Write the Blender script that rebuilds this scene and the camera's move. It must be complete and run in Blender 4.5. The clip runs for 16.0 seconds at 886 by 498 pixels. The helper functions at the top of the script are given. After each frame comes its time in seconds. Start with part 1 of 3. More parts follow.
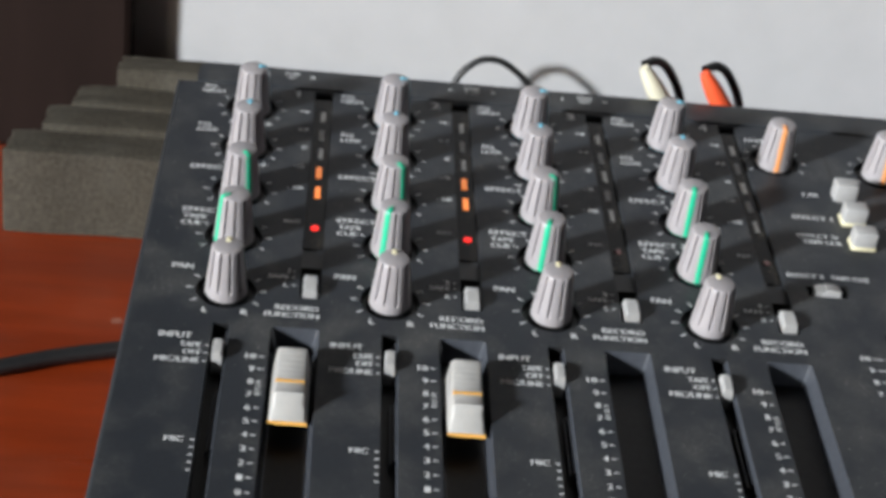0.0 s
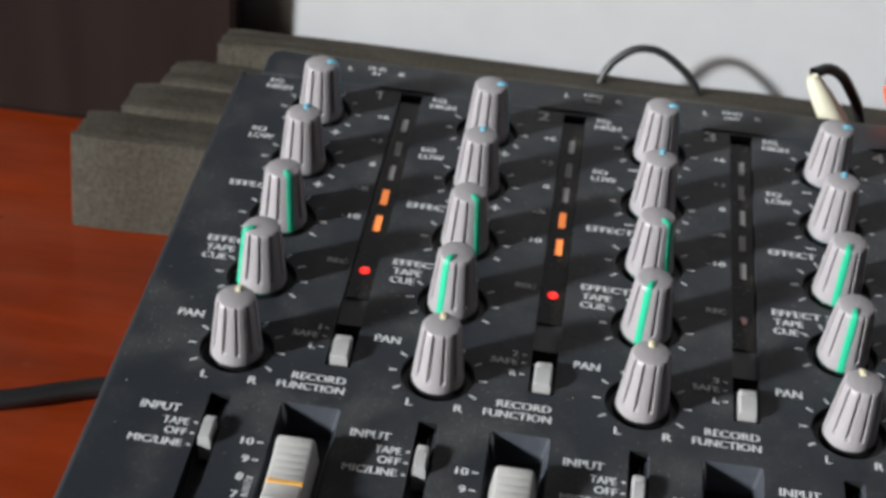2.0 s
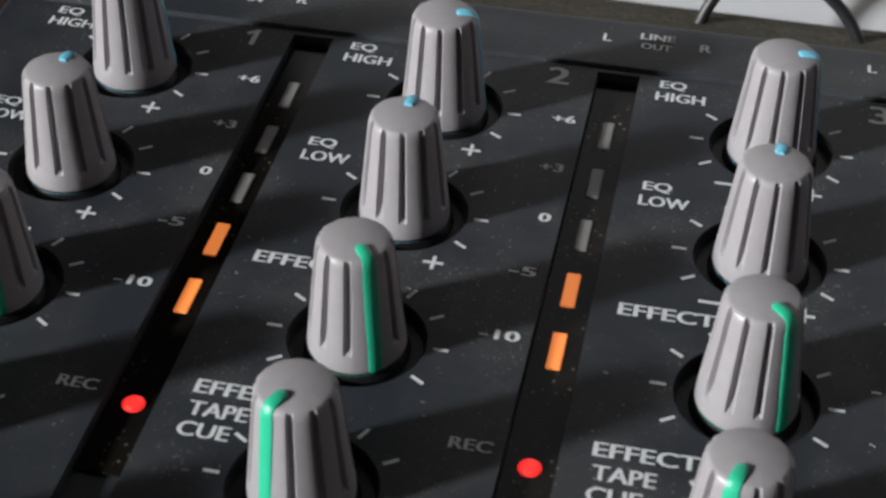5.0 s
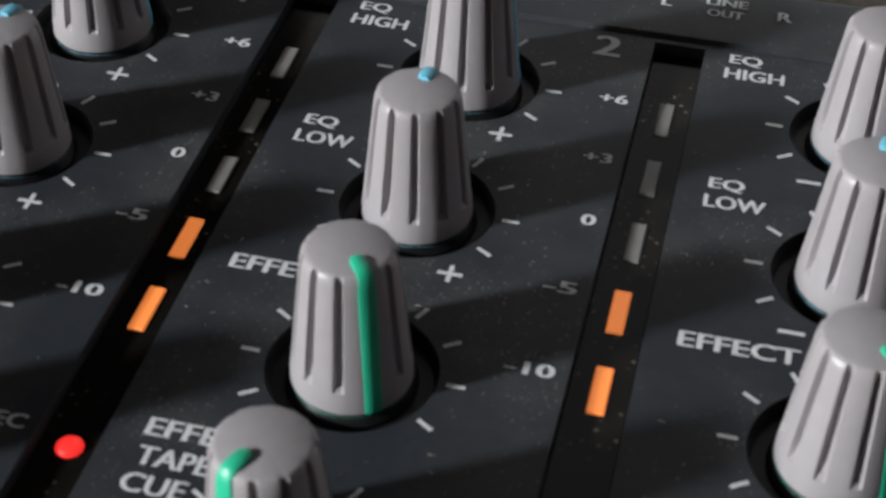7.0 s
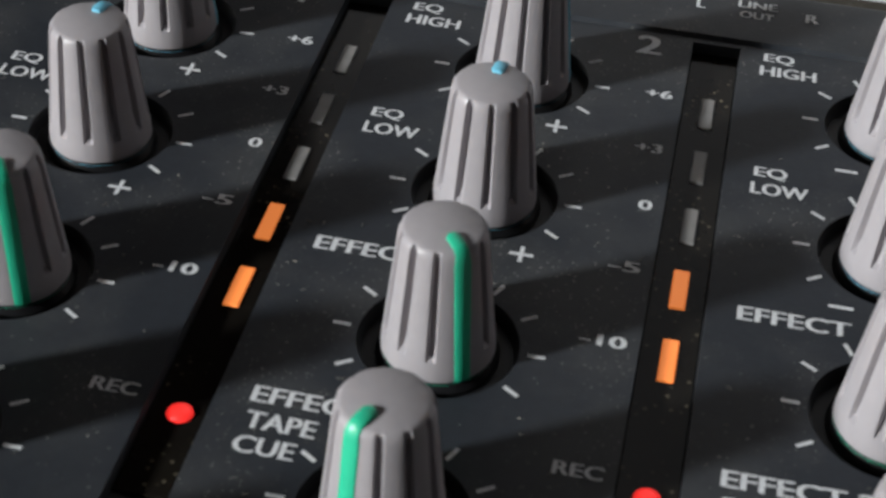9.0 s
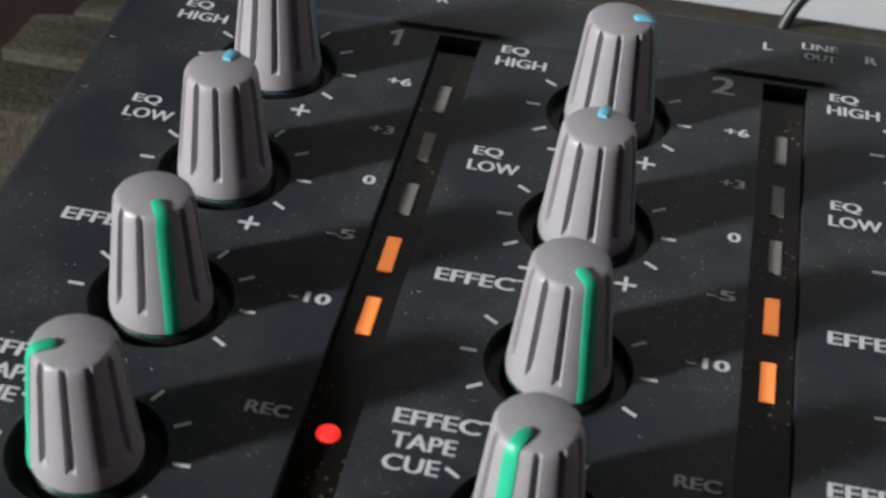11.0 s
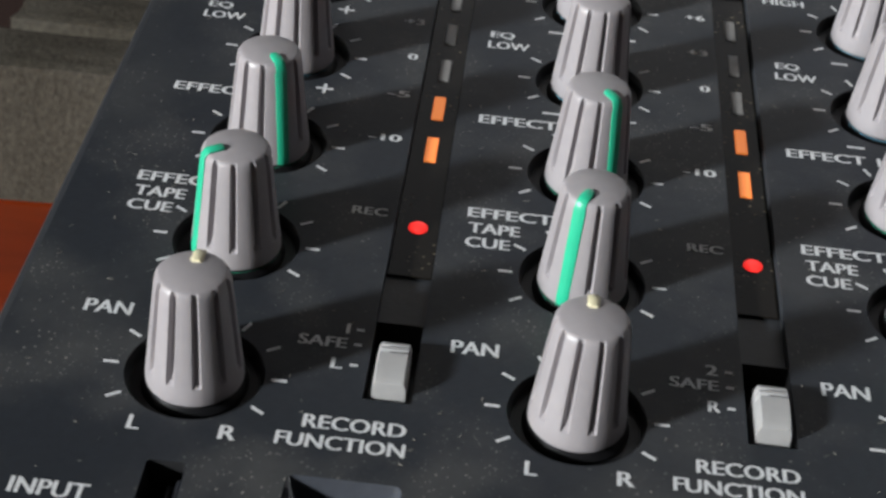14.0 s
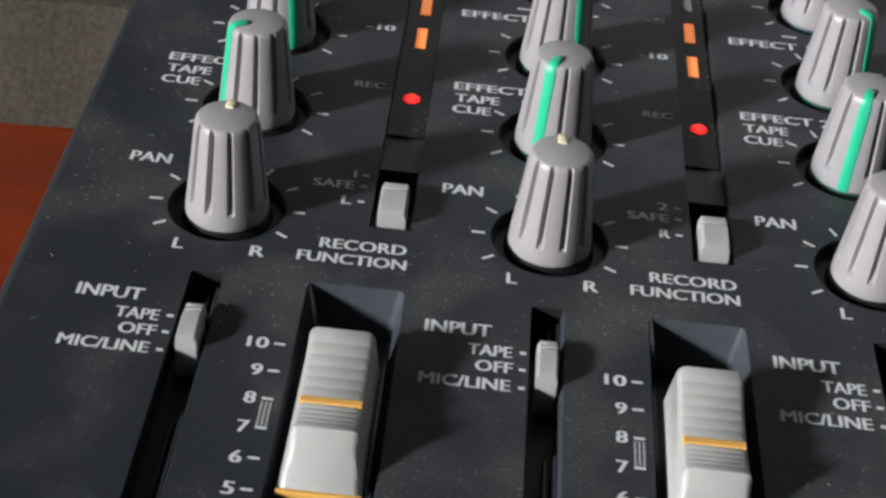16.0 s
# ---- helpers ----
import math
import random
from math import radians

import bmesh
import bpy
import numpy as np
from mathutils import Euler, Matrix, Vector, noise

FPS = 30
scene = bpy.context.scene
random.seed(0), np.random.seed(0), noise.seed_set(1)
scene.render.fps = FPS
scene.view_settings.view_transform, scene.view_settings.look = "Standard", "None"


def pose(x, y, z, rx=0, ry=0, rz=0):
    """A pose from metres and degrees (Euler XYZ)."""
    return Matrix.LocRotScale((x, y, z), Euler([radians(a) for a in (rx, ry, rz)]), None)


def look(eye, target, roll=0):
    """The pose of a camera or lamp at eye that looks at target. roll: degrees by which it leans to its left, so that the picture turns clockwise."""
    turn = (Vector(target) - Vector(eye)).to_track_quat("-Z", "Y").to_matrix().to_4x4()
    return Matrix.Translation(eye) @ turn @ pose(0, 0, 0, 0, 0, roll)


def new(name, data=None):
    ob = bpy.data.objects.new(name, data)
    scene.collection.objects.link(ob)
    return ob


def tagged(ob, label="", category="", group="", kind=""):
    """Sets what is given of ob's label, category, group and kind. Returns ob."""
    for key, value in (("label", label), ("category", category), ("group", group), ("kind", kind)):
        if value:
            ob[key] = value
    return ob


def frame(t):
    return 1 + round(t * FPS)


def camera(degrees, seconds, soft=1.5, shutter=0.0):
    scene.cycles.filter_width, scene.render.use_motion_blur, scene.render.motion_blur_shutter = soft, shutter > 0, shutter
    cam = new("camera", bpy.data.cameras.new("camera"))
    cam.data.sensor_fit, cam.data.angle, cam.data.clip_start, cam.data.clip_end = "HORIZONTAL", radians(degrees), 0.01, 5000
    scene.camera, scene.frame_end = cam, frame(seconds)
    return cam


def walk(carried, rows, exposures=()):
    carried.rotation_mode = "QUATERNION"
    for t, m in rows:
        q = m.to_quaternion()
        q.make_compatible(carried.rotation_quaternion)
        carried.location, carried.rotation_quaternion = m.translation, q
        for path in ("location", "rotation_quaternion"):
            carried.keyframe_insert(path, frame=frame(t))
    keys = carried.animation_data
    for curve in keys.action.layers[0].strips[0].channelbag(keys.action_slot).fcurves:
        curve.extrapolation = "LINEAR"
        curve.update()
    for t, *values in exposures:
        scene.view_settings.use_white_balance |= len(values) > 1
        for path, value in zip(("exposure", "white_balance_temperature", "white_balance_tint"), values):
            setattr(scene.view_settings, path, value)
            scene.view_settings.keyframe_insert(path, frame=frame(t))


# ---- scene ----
cam = camera(30.0, 16.0, soft=2.8)
cam.data.dof.use_dof = True
cam.data.dof.focus_distance = 0.215
cam.data.dof.aperture_fstop = cam.data.lens / 0.8
# the mixer's top panel slopes up by SLOPE degrees; its origin lies DESK_TO_PANEL above the desk
DESK, SLOPE, DESK_TO_PANEL = 0.75, 10.0, 0.065
BASE = pose(0, 0, DESK + DESK_TO_PANEL, SLOPE, 0, 0)
ROWS = [
    (0.0, 0.01229, -0.33194, 0.25535, 54.978, -6.197, -1.216),
    (0.5, -0.00243, -0.32827, 0.25807, 54.800, -6.579, -1.141),
    (1.0, 0.00917, -0.30042, 0.23858, 55.394, -6.429, 0.737),
    (1.5, 0.02987, -0.26269, 0.23245, 52.785, -5.584, 4.352),
    (2.0, 0.05277, -0.24302, 0.22801, 52.174, -3.732, 7.517),
    (2.5, 0.06402, -0.21194, 0.20862, 51.968, -2.859, 9.642),
    (3.0, 0.06844, -0.17581, 0.18994, 51.520, -1.777, 11.554),
    (3.5, 0.06531, -0.12398, 0.15471, 50.982, -1.438, 11.418),
    (4.0, 0.06640, -0.10869, 0.14585, 50.611, -1.253, 10.628),
    (4.5, 0.06844, -0.09117, 0.13347, 50.820, -0.671, 11.235),
    (7.0, 0.06353, -0.04381, 0.10166, 49.470, -1.018, 13.545),
    (7.5, 0.06028, -0.04519, 0.10099, 49.834, -1.515, 12.921),
    (8.0, 0.06033, -0.05108, 0.10351, 50.029, -1.742, 12.340),
    (8.5, 0.05606, -0.05544, 0.10499, 49.935, -2.035, 12.134),
    (9.0, 0.05315, -0.05656, 0.10574, 50.015, -2.319, 11.962),
    (11.5, 0.03596, -0.07572, 0.11762, 50.661, -3.595, 9.917),
    (12.0, 0.03358, -0.08504, 0.11721, 51.244, -4.302, 8.657),
    (12.5, 0.03006, -0.09404, 0.11717, 51.856, -4.309, 7.488),
    (13.0, 0.02524, -0.10190, 0.11591, 52.114, -4.584, 6.132),
    (13.5, 0.02226, -0.11238, 0.11694, 52.524, -4.319, 5.568),
    (14.0, 0.02177, -0.12507, 0.12200, 52.672, -4.256, 5.159),
    (14.5, 0.02084, -0.13913, 0.12265, 52.454, -4.216, 4.575),
    (15.0, 0.02223, -0.14812, 0.12524, 52.667, -4.387, 4.137),
    (15.5, 0.02281, -0.15347, 0.12670, 52.313, -4.257, 4.347),
    (16.0, 0.02159, -0.16371, 0.12721, 52.702, -4.561, 4.037),
]
walk(cam, [(t, BASE @ pose(x, y, z, rx, ry, rz)) for t, x, y, z, rx, ry, rz in ROWS],
     [(0, 0.25), (2.5, 0.2), (4.5, 0.0), (7.0, -0.12), (9.0, -0.12), (11.5, -0.05), (13.5, 0.0), (16.0, 0.0)])

# ---- light ----
MM = 0.001
AZ, EL = radians(34.0), radians(19.5)
sun_way = (BASE.to_3x3() @ Vector((math.cos(AZ) * math.cos(EL), math.sin(AZ) * math.cos(EL), -math.sin(EL)))).normalized()
world = bpy.data.worlds.new("sky")
scene.world = world
world.use_nodes = True
wn = world.node_tree.nodes
sky = wn.new("ShaderNodeTexSky")
sky.sky_type = "NISHITA"
sky.sun_disc = False
sky.sun_elevation = math.asin(-sun_way.z)
sky.sun_rotation = math.atan2(-sun_way.x, -sun_way.y)
world.node_tree.links.new(sky.outputs[0], wn["Background"].inputs[0])
wn["Background"].inputs[1].default_value = 0.10
sun = new("sun", bpy.data.lights.new("sun", "SUN"))
sun.data.energy, sun.data.angle, sun.data.color = 5.9, radians(5.0), (0.93, 0.975, 1.0)
sun.matrix_world = look(Vector((0, 0, 1)) - sun_way * 4, (0, 0, 1))
# added fill lamp in the unseen window's opening, standing in for skylight
sky_fill = new("window_fill", bpy.data.lights.new("window_fill", "AREA"))
sky_fill.data.shape, sky_fill.data.size, sky_fill.data.size_y = "RECTANGLE", 1.5, 1.2
sky_fill.data.energy, sky_fill.data.color = 1.7, (0.84, 0.93, 1.0)

# ---- materials ----


def material(name, color, rough=0.5, metal=0.0, vary=0.12, grain=60.0, bump=0.0, bump_scale=800.0, second=None,
             second_scale=8.0, second_amount=0.5, rough_vary=0.1, spread=None):
    """A surface with a coarse blotch and a fine grain in colour and gloss, and a fine relief. Scales are per metre."""
    m = bpy.data.materials.new(name)
    m.use_nodes = True
    nt = m.node_tree
    n, l = nt.nodes, nt.links
    b = n["Principled BSDF"]
    co = n.new("ShaderNodeTexCoord")
    fine = n.new("ShaderNodeTexNoise")
    fine.inputs["Scale"].default_value, fine.inputs["Detail"].default_value = grain, 6
    coarse = n.new("ShaderNodeTexNoise")
    coarse.inputs["Scale"].default_value, coarse.inputs["Detail"].default_value = second_scale, 4
    for t in (fine, coarse):
        l.new(co.outputs["Object"], t.inputs["Vector"])
    if spread:
        mp = n.new("ShaderNodeMapping")
        mp.inputs["Scale"].default_value = spread
        l.new(co.outputs["Object"], mp.inputs["Vector"])
        for t in (fine, coarse):
            l.new(mp.outputs[0], t.inputs["Vector"])
    mix = n.new("ShaderNodeMix")
    mix.data_type = "RGBA"
    mix.inputs["A"].default_value = (*color, 1)
    mix.inputs["B"].default_value = (*(second or [c * 0.7 for c in color]), 1)
    ramp = n.new("ShaderNodeMapRange")
    ramp.inputs["From Min"].default_value, ramp.inputs["From Max"].default_value = 0.4, 0.7
    ramp.inputs["To Max"].default_value = second_amount
    l.new(coarse.outputs["Fac"], ramp.inputs["Value"])
    l.new(ramp.outputs[0], mix.inputs["Factor"])
    hsv = n.new("ShaderNodeHueSaturation")
    val = n.new("ShaderNodeMapRange")
    val.inputs["From Min"].default_value, val.inputs["From Max"].default_value = 0.25, 0.75
    val.inputs["To Min"].default_value, val.inputs["To Max"].default_value = 1 - vary, 1 + vary
    l.new(fine.outputs["Fac"], val.inputs["Value"])
    l.new(val.outputs[0], hsv.inputs["Value"])
    l.new(mix.outputs["Result"], hsv.inputs["Color"])
    l.new(hsv.outputs[0], b.inputs["Base Color"])
    rg = n.new("ShaderNodeMapRange")
    rg.inputs["To Min"].default_value, rg.inputs["To Max"].default_value = max(0.02, rough - rough_vary), min(1, rough + rough_vary)
    l.new(coarse.outputs["Fac"], rg.inputs["Value"])
    l.new(rg.outputs[0], b.inputs["Roughness"])
    b.inputs["Metallic"].default_value = metal
    if bump:
        tex = n.new("ShaderNodeTexNoise")
        tex.inputs["Scale"].default_value, tex.inputs["Detail"].default_value = bump_scale, 3
        l.new(co.outputs["Object"], tex.inputs["Vector"])
        bm = n.new("ShaderNodeBump")
        bm.inputs["Strength"].default_value, bm.inputs["Distance"].default_value = bump, 0.0003
        l.new(tex.outputs["Fac"], bm.inputs["Height"])
        l.new(bm.outputs[0], b.inputs["Normal"])
    return m


def dusty(m, dust=(0.45, 0.43, 0.38), cell=420.0, size=0.11, amount=0.6, patch_scale=45.0, film_amount=0.045):
    """Scattered specks of dust in patches over a material."""
    n, l = m.node_tree.nodes, m.node_tree.links
    b = n["Principled BSDF"]
    src = b.inputs["Base Color"].links[0].from_socket
    co = next(x for x in n if x.type == "TEX_COORD")
    vo = n.new("ShaderNodeTexVoronoi")
    vo.inputs["Scale"].default_value = cell
    l.new(co.outputs["Object"], vo.inputs["Vector"])
    sp = n.new("ShaderNodeMapRange")
    sp.inputs["From Min"].default_value, sp.inputs["From Max"].default_value = size * 0.6, size
    sp.inputs["To Min"].default_value, sp.inputs["To Max"].default_value = 1, 0
    l.new(vo.outputs["Distance"], sp.inputs["Value"])
    pt = n.new("ShaderNodeTexNoise")
    pt.inputs["Scale"].default_value, pt.inputs["Detail"].default_value = patch_scale, 5
    l.new(co.outputs["Object"], pt.inputs["Vector"])
    pr = n.new("ShaderNodeMapRange")
    pr.inputs["From Min"].default_value, pr.inputs["From Max"].default_value = 0.48, 0.66
    l.new(pt.outputs["Fac"], pr.inputs["Value"])
    sep = n.new("ShaderNodeSeparateColor")
    l.new(vo.outputs["Color"], sep.inputs[0])
    pick = n.new("ShaderNodeMath")
    pick.operation = "MULTIPLY"
    l.new(sep.outputs[0], pick.inputs[0])
    l.new(sp.outputs[0], pick.inputs[1])
    both = n.new("ShaderNodeMath")
    both.operation = "MULTIPLY"
    l.new(pick.outputs[0], both.inputs[0])
    l.new(pr.outputs[0], both.inputs[1])
    film = n.new("ShaderNodeMath")
    film.operation = "MULTIPLY_ADD"
    film.inputs[1].default_value = film_amount
    l.new(pr.outputs[0], film.inputs[0])
    gain = n.new("ShaderNodeMath")
    gain.operation, gain.inputs[1].default_value = "MULTIPLY", amount
    l.new(both.outputs[0], gain.inputs[0])
    l.new(gain.outputs[0], film.inputs[2])
    mix = n.new("ShaderNodeMix")
    mix.data_type = "RGBA"
    mix.inputs["B"].default_value = (*dust, 1)
    l.new(film.outputs[0], mix.inputs["Factor"])
    l.new(src, mix.inputs["A"])
    l.new(mix.outputs["Result"], b.inputs["Base Color"])
    return m


def glow(name, color, strength):
    m = material(name, color, 0.35, vary=0.05)
    b = m.node_tree.nodes["Principled BSDF"]
    b.inputs["Emission Color"].default_value, b.inputs["Emission Strength"].default_value = (*color, 1), strength
    return m


M_PANEL = dusty(material("panel_paint", (0.0235, 0.0272, 0.0333), 0.46, vary=0.10, grain=900, bump=0.10, bump_scale=2500, second=(0.029, 0.0325, 0.0385), second_scale=18), cell=760.0, size=0.15, amount=0.65, patch_scale=38.0)
dusty(M_PANEL, cell=1700.0, size=0.25, amount=0.5, patch_scale=70.0)
M_BODY = material("body_plastic", (0.030, 0.033, 0.038), 0.5, vary=0.1, grain=700, bump=0.15, bump_scale=2000)
M_WELL = material("well_black", (0.011, 0.011, 0.012), 0.35, vary=0.2, grain=500)
M_SLOT = material("slot_black", (0.019, 0.019, 0.020), 0.4, vary=0.2, grain=500)
M_RECESS = material("recess_plastic", (0.058, 0.063, 0.075), 0.24, vary=0.1, grain=600)
M_KNOB = material("knob_grey", (0.325, 0.303, 0.315), 0.40, vary=0.05, grain=500, bump=0.05, bump_scale=2500, second=(0.29, 0.27, 0.278), second_scale=120)
M_CAP = material("cap_grey", (0.42, 0.41, 0.40), 0.42, vary=0.06, grain=500, bump=0.06, bump_scale=2000, second=(0.37, 0.36, 0.345), second_scale=100)
M_SWITCH = material("switch_grey", (0.38, 0.375, 0.375), 0.4, vary=0.06, grain=500, bump=0.06, bump_scale=2000, second=(0.33, 0.325, 0.32), second_scale=100)
M_PRINT = material("white_print", (0.70, 0.71, 0.72), 0.55, vary=0.12, grain=1500, second=(0.52, 0.53, 0.54), second_scale=300)
M_GREEN = material("pointer_green", (0.025, 0.47, 0.27), 0.38, vary=0.05, grain=400)
M_BLUE = material("pointer_blue", (0.16, 0.50, 0.66), 0.4, vary=0.05, grain=400)
M_CREAM = material("pointer_cream", (0.74, 0.68, 0.46), 0.42, vary=0.05, grain=400)
M_ORANGE = material("pointer_orange", (0.80, 0.33, 0.12), 0.4, vary=0.05, grain=400)
M_LINE = material("cap_line_orange", (0.83, 0.44, 0.10), 0.45, vary=0.06, grain=600)
M_SMOKE = dusty(material("smoked_window", (0.0085, 0.0072, 0.006), 0.12, vary=0.2, grain=300), dust=(0.34, 0.29, 0.20), cell=1100.0, size=0.26, amount=0.9, patch_scale=120.0, film_amount=0.012)
M_LED_OFF = material("led_off", (0.22, 0.21, 0.20), 0.3, vary=0.1, grain=500)
M_LED_AMBER = glow("led_amber", (1.0, 0.27, 0.06), 0.62)
M_LED_RED = glow("led_red", (1.0, 0.03, 0.025), 0.9)
M_LED_DOT = material("led_dot_off", (0.16, 0.09, 0.085), 0.35, vary=0.08, grain=500)
M_DESK = material("desk_wood", (0.30, 0.038, 0.007), 0.30, vary=0.22, grain=90, bump=0.12, bump_scale=500, second=(0.17, 0.020, 0.005), second_scale=14, second_amount=0.8, spread=(0.25, 1.6, 1.0))
dusty(M_DESK, dust=(0.60, 0.46, 0.36), cell=70.0, size=0.17, amount=1.0, patch_scale=14.0)
M_FOAM = dusty(material("foam_grey", (0.066, 0.058, 0.046), 0.95, vary=0.35, grain=700, bump=0.9, bump_scale=900, second=(0.049, 0.043, 0.033), second_scale=40), dust=(0.3, 0.29, 0.26), cell=150, amount=0.4, size=0.07)
M_WALL = material("wall_paint", (0.44, 0.435, 0.445), 0.85, vary=0.04, grain=60, bump=0.3, bump_scale=260, second=(0.41, 0.405, 0.415), second_scale=3)
M_DARK_BROWN = material("dark_brown", (0.016, 0.0095, 0.008), 0.6, vary=0.25, grain=40, bump=0.15, second=(0.012, 0.007, 0.006), second_scale=7, spread=(1.5, 1.5, 0.2))
M_RUBBER = material("cable_rubber", (0.018, 0.018, 0.019), 0.42, vary=0.15, grain=300)
M_PLUG_CREAM = material("plug_cream", (0.66, 0.62, 0.48), 0.45, vary=0.06, grain=200)
M_PLUG_RED = material("plug_red", (0.78, 0.10, 0.035), 0.4, vary=0.06, grain=200)
M_METAL = material("plug_metal", (0.55, 0.55, 0.55), 0.28, metal=1.0, vary=0.06, grain=300)
M_FLOOR = material("floor_boards", (0.20, 0.13, 0.08), 0.45, vary=0.2, grain=20, second=(0.14, 0.09, 0.055), second_scale=3, spread=(0.3, 3, 1))
M_ROOM = material("room_paint", (0.27, 0.27, 0.28), 0.9, vary=0.05, grain=30)
M_CEIL = material("ceiling_paint", (0.36, 0.36, 0.36), 0.9, vary=0.03, grain=30)
M_FRAME = material("frame_paint", (0.7, 0.7, 0.69), 0.5, vary=0.04, grain=40)

for m, level in ((M_SMOKE, 0.14), (M_WELL, 0.2), (M_SLOT, 0.25), (M_FOAM, 0.1), (M_DARK_BROWN, 0.08), (M_PANEL, 0.22)):
    m.node_tree.nodes["Principled BSDF"].inputs["Specular IOR Level"].default_value = level

# ---- small builders ----


def mesh_of(bm, name, mat, smooth=None):
    bmesh.ops.recalc_face_normals(bm, faces=bm.faces[:])
    me = bpy.data.meshes.new(name)
    bm.to_mesh(me)
    bm.free()
    me.materials.append(mat)
    if smooth is not None:
        me.polygons.foreach_set("use_smooth", [True] * len(me.polygons))
        me.set_sharp_from_angle(angle=radians(smooth))
    return me


def part(name, data, mat=None, parent=None, label="", m=None, smooth=None):
    """One mesh object under a thing or a part; data is a bmesh or a ready mesh."""
    me = data if isinstance(data, bpy.types.Mesh) else mesh_of(data, name, mat, smooth)
    ob = new(name, me)
    ob.parent = parent
    if m is not None:
        ob.matrix_basis = m
    return tagged(ob, label) if label else ob


def at(x, y, z=0.0, rx=0, ry=0, rz=0):
    """A pose on the panel, in millimetres from its origin."""
    return pose(x * MM, y * MM, z * MM, rx, ry, rz)


def box(x0, x1, y0, y1, z0, z1, bevel=0.0, seg=2, unit=MM):
    bm = bmesh.new()
    bmesh.ops.create_cube(bm, size=1.0)
    for v in bm.verts:
        v.co = Vector((((x0 + x1) / 2 + v.co.x * (x1 - x0)) * unit, ((y0 + y1) / 2 + v.co.y * (y1 - y0)) * unit, ((z0 + z1) / 2 + v.co.z * (z1 - z0)) * unit))
    if bevel:
        bmesh.ops.bevel(bm, geom=bm.edges[:], offset=bevel * unit, segments=seg, affect="EDGES", profile=0.5)
    return bm


def rings(loops, cap_first=True, cap_last=True):
    """A skin over rows of points, each row a closed loop of the same count; millimetres."""
    bm = bmesh.new()
    rows = [[bm.verts.new([c * MM for c in p]) for p in loop] for loop in loops]
    k = len(rows[0])
    for a, b in zip(rows, rows[1:]):
        for i in range(k):
            bm.faces.new((a[i], a[(i + 1) % k], b[(i + 1) % k], b[i]))
    if cap_first:
        bm.faces.new(rows[0])
    if cap_last:
        bm.faces.new(rows[-1])
    return bm


def circle(r, z, k=48, cx=0.0, cy=0.0):
    return [(cx + r * math.cos(2 * math.pi * i / k), cy + r * math.sin(2 * math.pi * i / k), z) for i in range(k)]


def rect(x0, x1, y0, y1, r=0.0, k=4):
    """Corners of a rectangle, rounded by r."""
    if not r:
        return [(x0, y0), (x1, y0), (x1, y1), (x0, y1)]
    out = []
    for cx, cy, a in ((x1 - r, y0 + r, -90), (x1 - r, y1 - r, 0), (x0 + r, y1 - r, 90), (x0 + r, y0 + r, 180)):
        out += [(cx + r * math.cos(radians(a + 90 * i / k)), cy + r * math.sin(radians(a + 90 * i / k))) for i in range(k + 1)]
    return out


def tray(outline, depth, floor=True, grow=0.0, grow_y=None):
    """The walls and floor of a recess below the panel, open above; the outline in millimetres."""
    bm = bmesh.new()
    top = [bm.verts.new((x * MM, y * MM, 0)) for x, y in outline]
    cx, cy = sum(p[0] for p in outline) / len(outline), sum(p[1] for p in outline) / len(outline)
    low = [bm.verts.new(((x + (grow if x < cx else -grow)) * MM, (y + (1 if y < cy else -1) * (grow if grow_y is None else grow_y)) * MM, -depth * MM)) for x, y in outline]
    k = len(top)
    for i in range(k):
        bm.faces.new((top[i], low[i], low[(i + 1) % k], top[(i + 1) % k]))
    if floor:
        bm.faces.new(low)
    return bm


TEXTS = {}


def lettering(words, width, cap, weight=0.0, bold=0.032):
    """A flat mesh of words, scaled to a width and a capital height in millimetres, its lower left corner at the origin."""
    key = (words, width, cap)
    if key not in TEXTS:
        cu = bpy.data.curves.new("lettering", "FONT")
        cu.body, cu.offset, cu.resolution_u = words, weight, 3
        ob = new("lettering", cu)
        bpy.context.view_layer.update()
        me = bpy.data.meshes.new_from_object(ob.evaluated_get(bpy.context.evaluated_depsgraph_get()))
        bpy.data.objects.remove(ob)
        xs = [v.co.x for v in me.vertices]
        ys = [v.co.y for v in me.vertices]
        sx, sy = width / (max(xs) - min(xs) + 2 * bold), cap / (max(ys) - min(ys))
        bm = bmesh.new()
        for k in (-1, 0, 1):  # three passes of ink side by side
            n0 = len(bm.verts)
            bm.from_mesh(me)
            bm.verts.ensure_lookup_table()
            for v in bm.verts[n0:]:
                v.co = ((v.co.x - min(xs) + (1 + k) * bold) * sx * MM, (v.co.y - min(ys)) * sy * MM, k * 0.004 * MM)
        bm.to_mesh(me)
        bm.free()
        TEXTS[key] = me
    return TEXTS[key]


def write(words, x, y, width, cap, parent, mat=None, z=0.05):
    """Printed words on the panel: lower left corner, width and capital height in millimetres."""
    me = lettering(words, width, cap)
    mat = mat or M_PRINT
    if not me.materials:
        me.materials.append(mat)
    elif me.materials[0] != mat:
        me = me.copy()
        me.materials[0] = mat
    return part("printed_lettering", me, parent=parent, m=at(x, y, z))


STROKES = {}


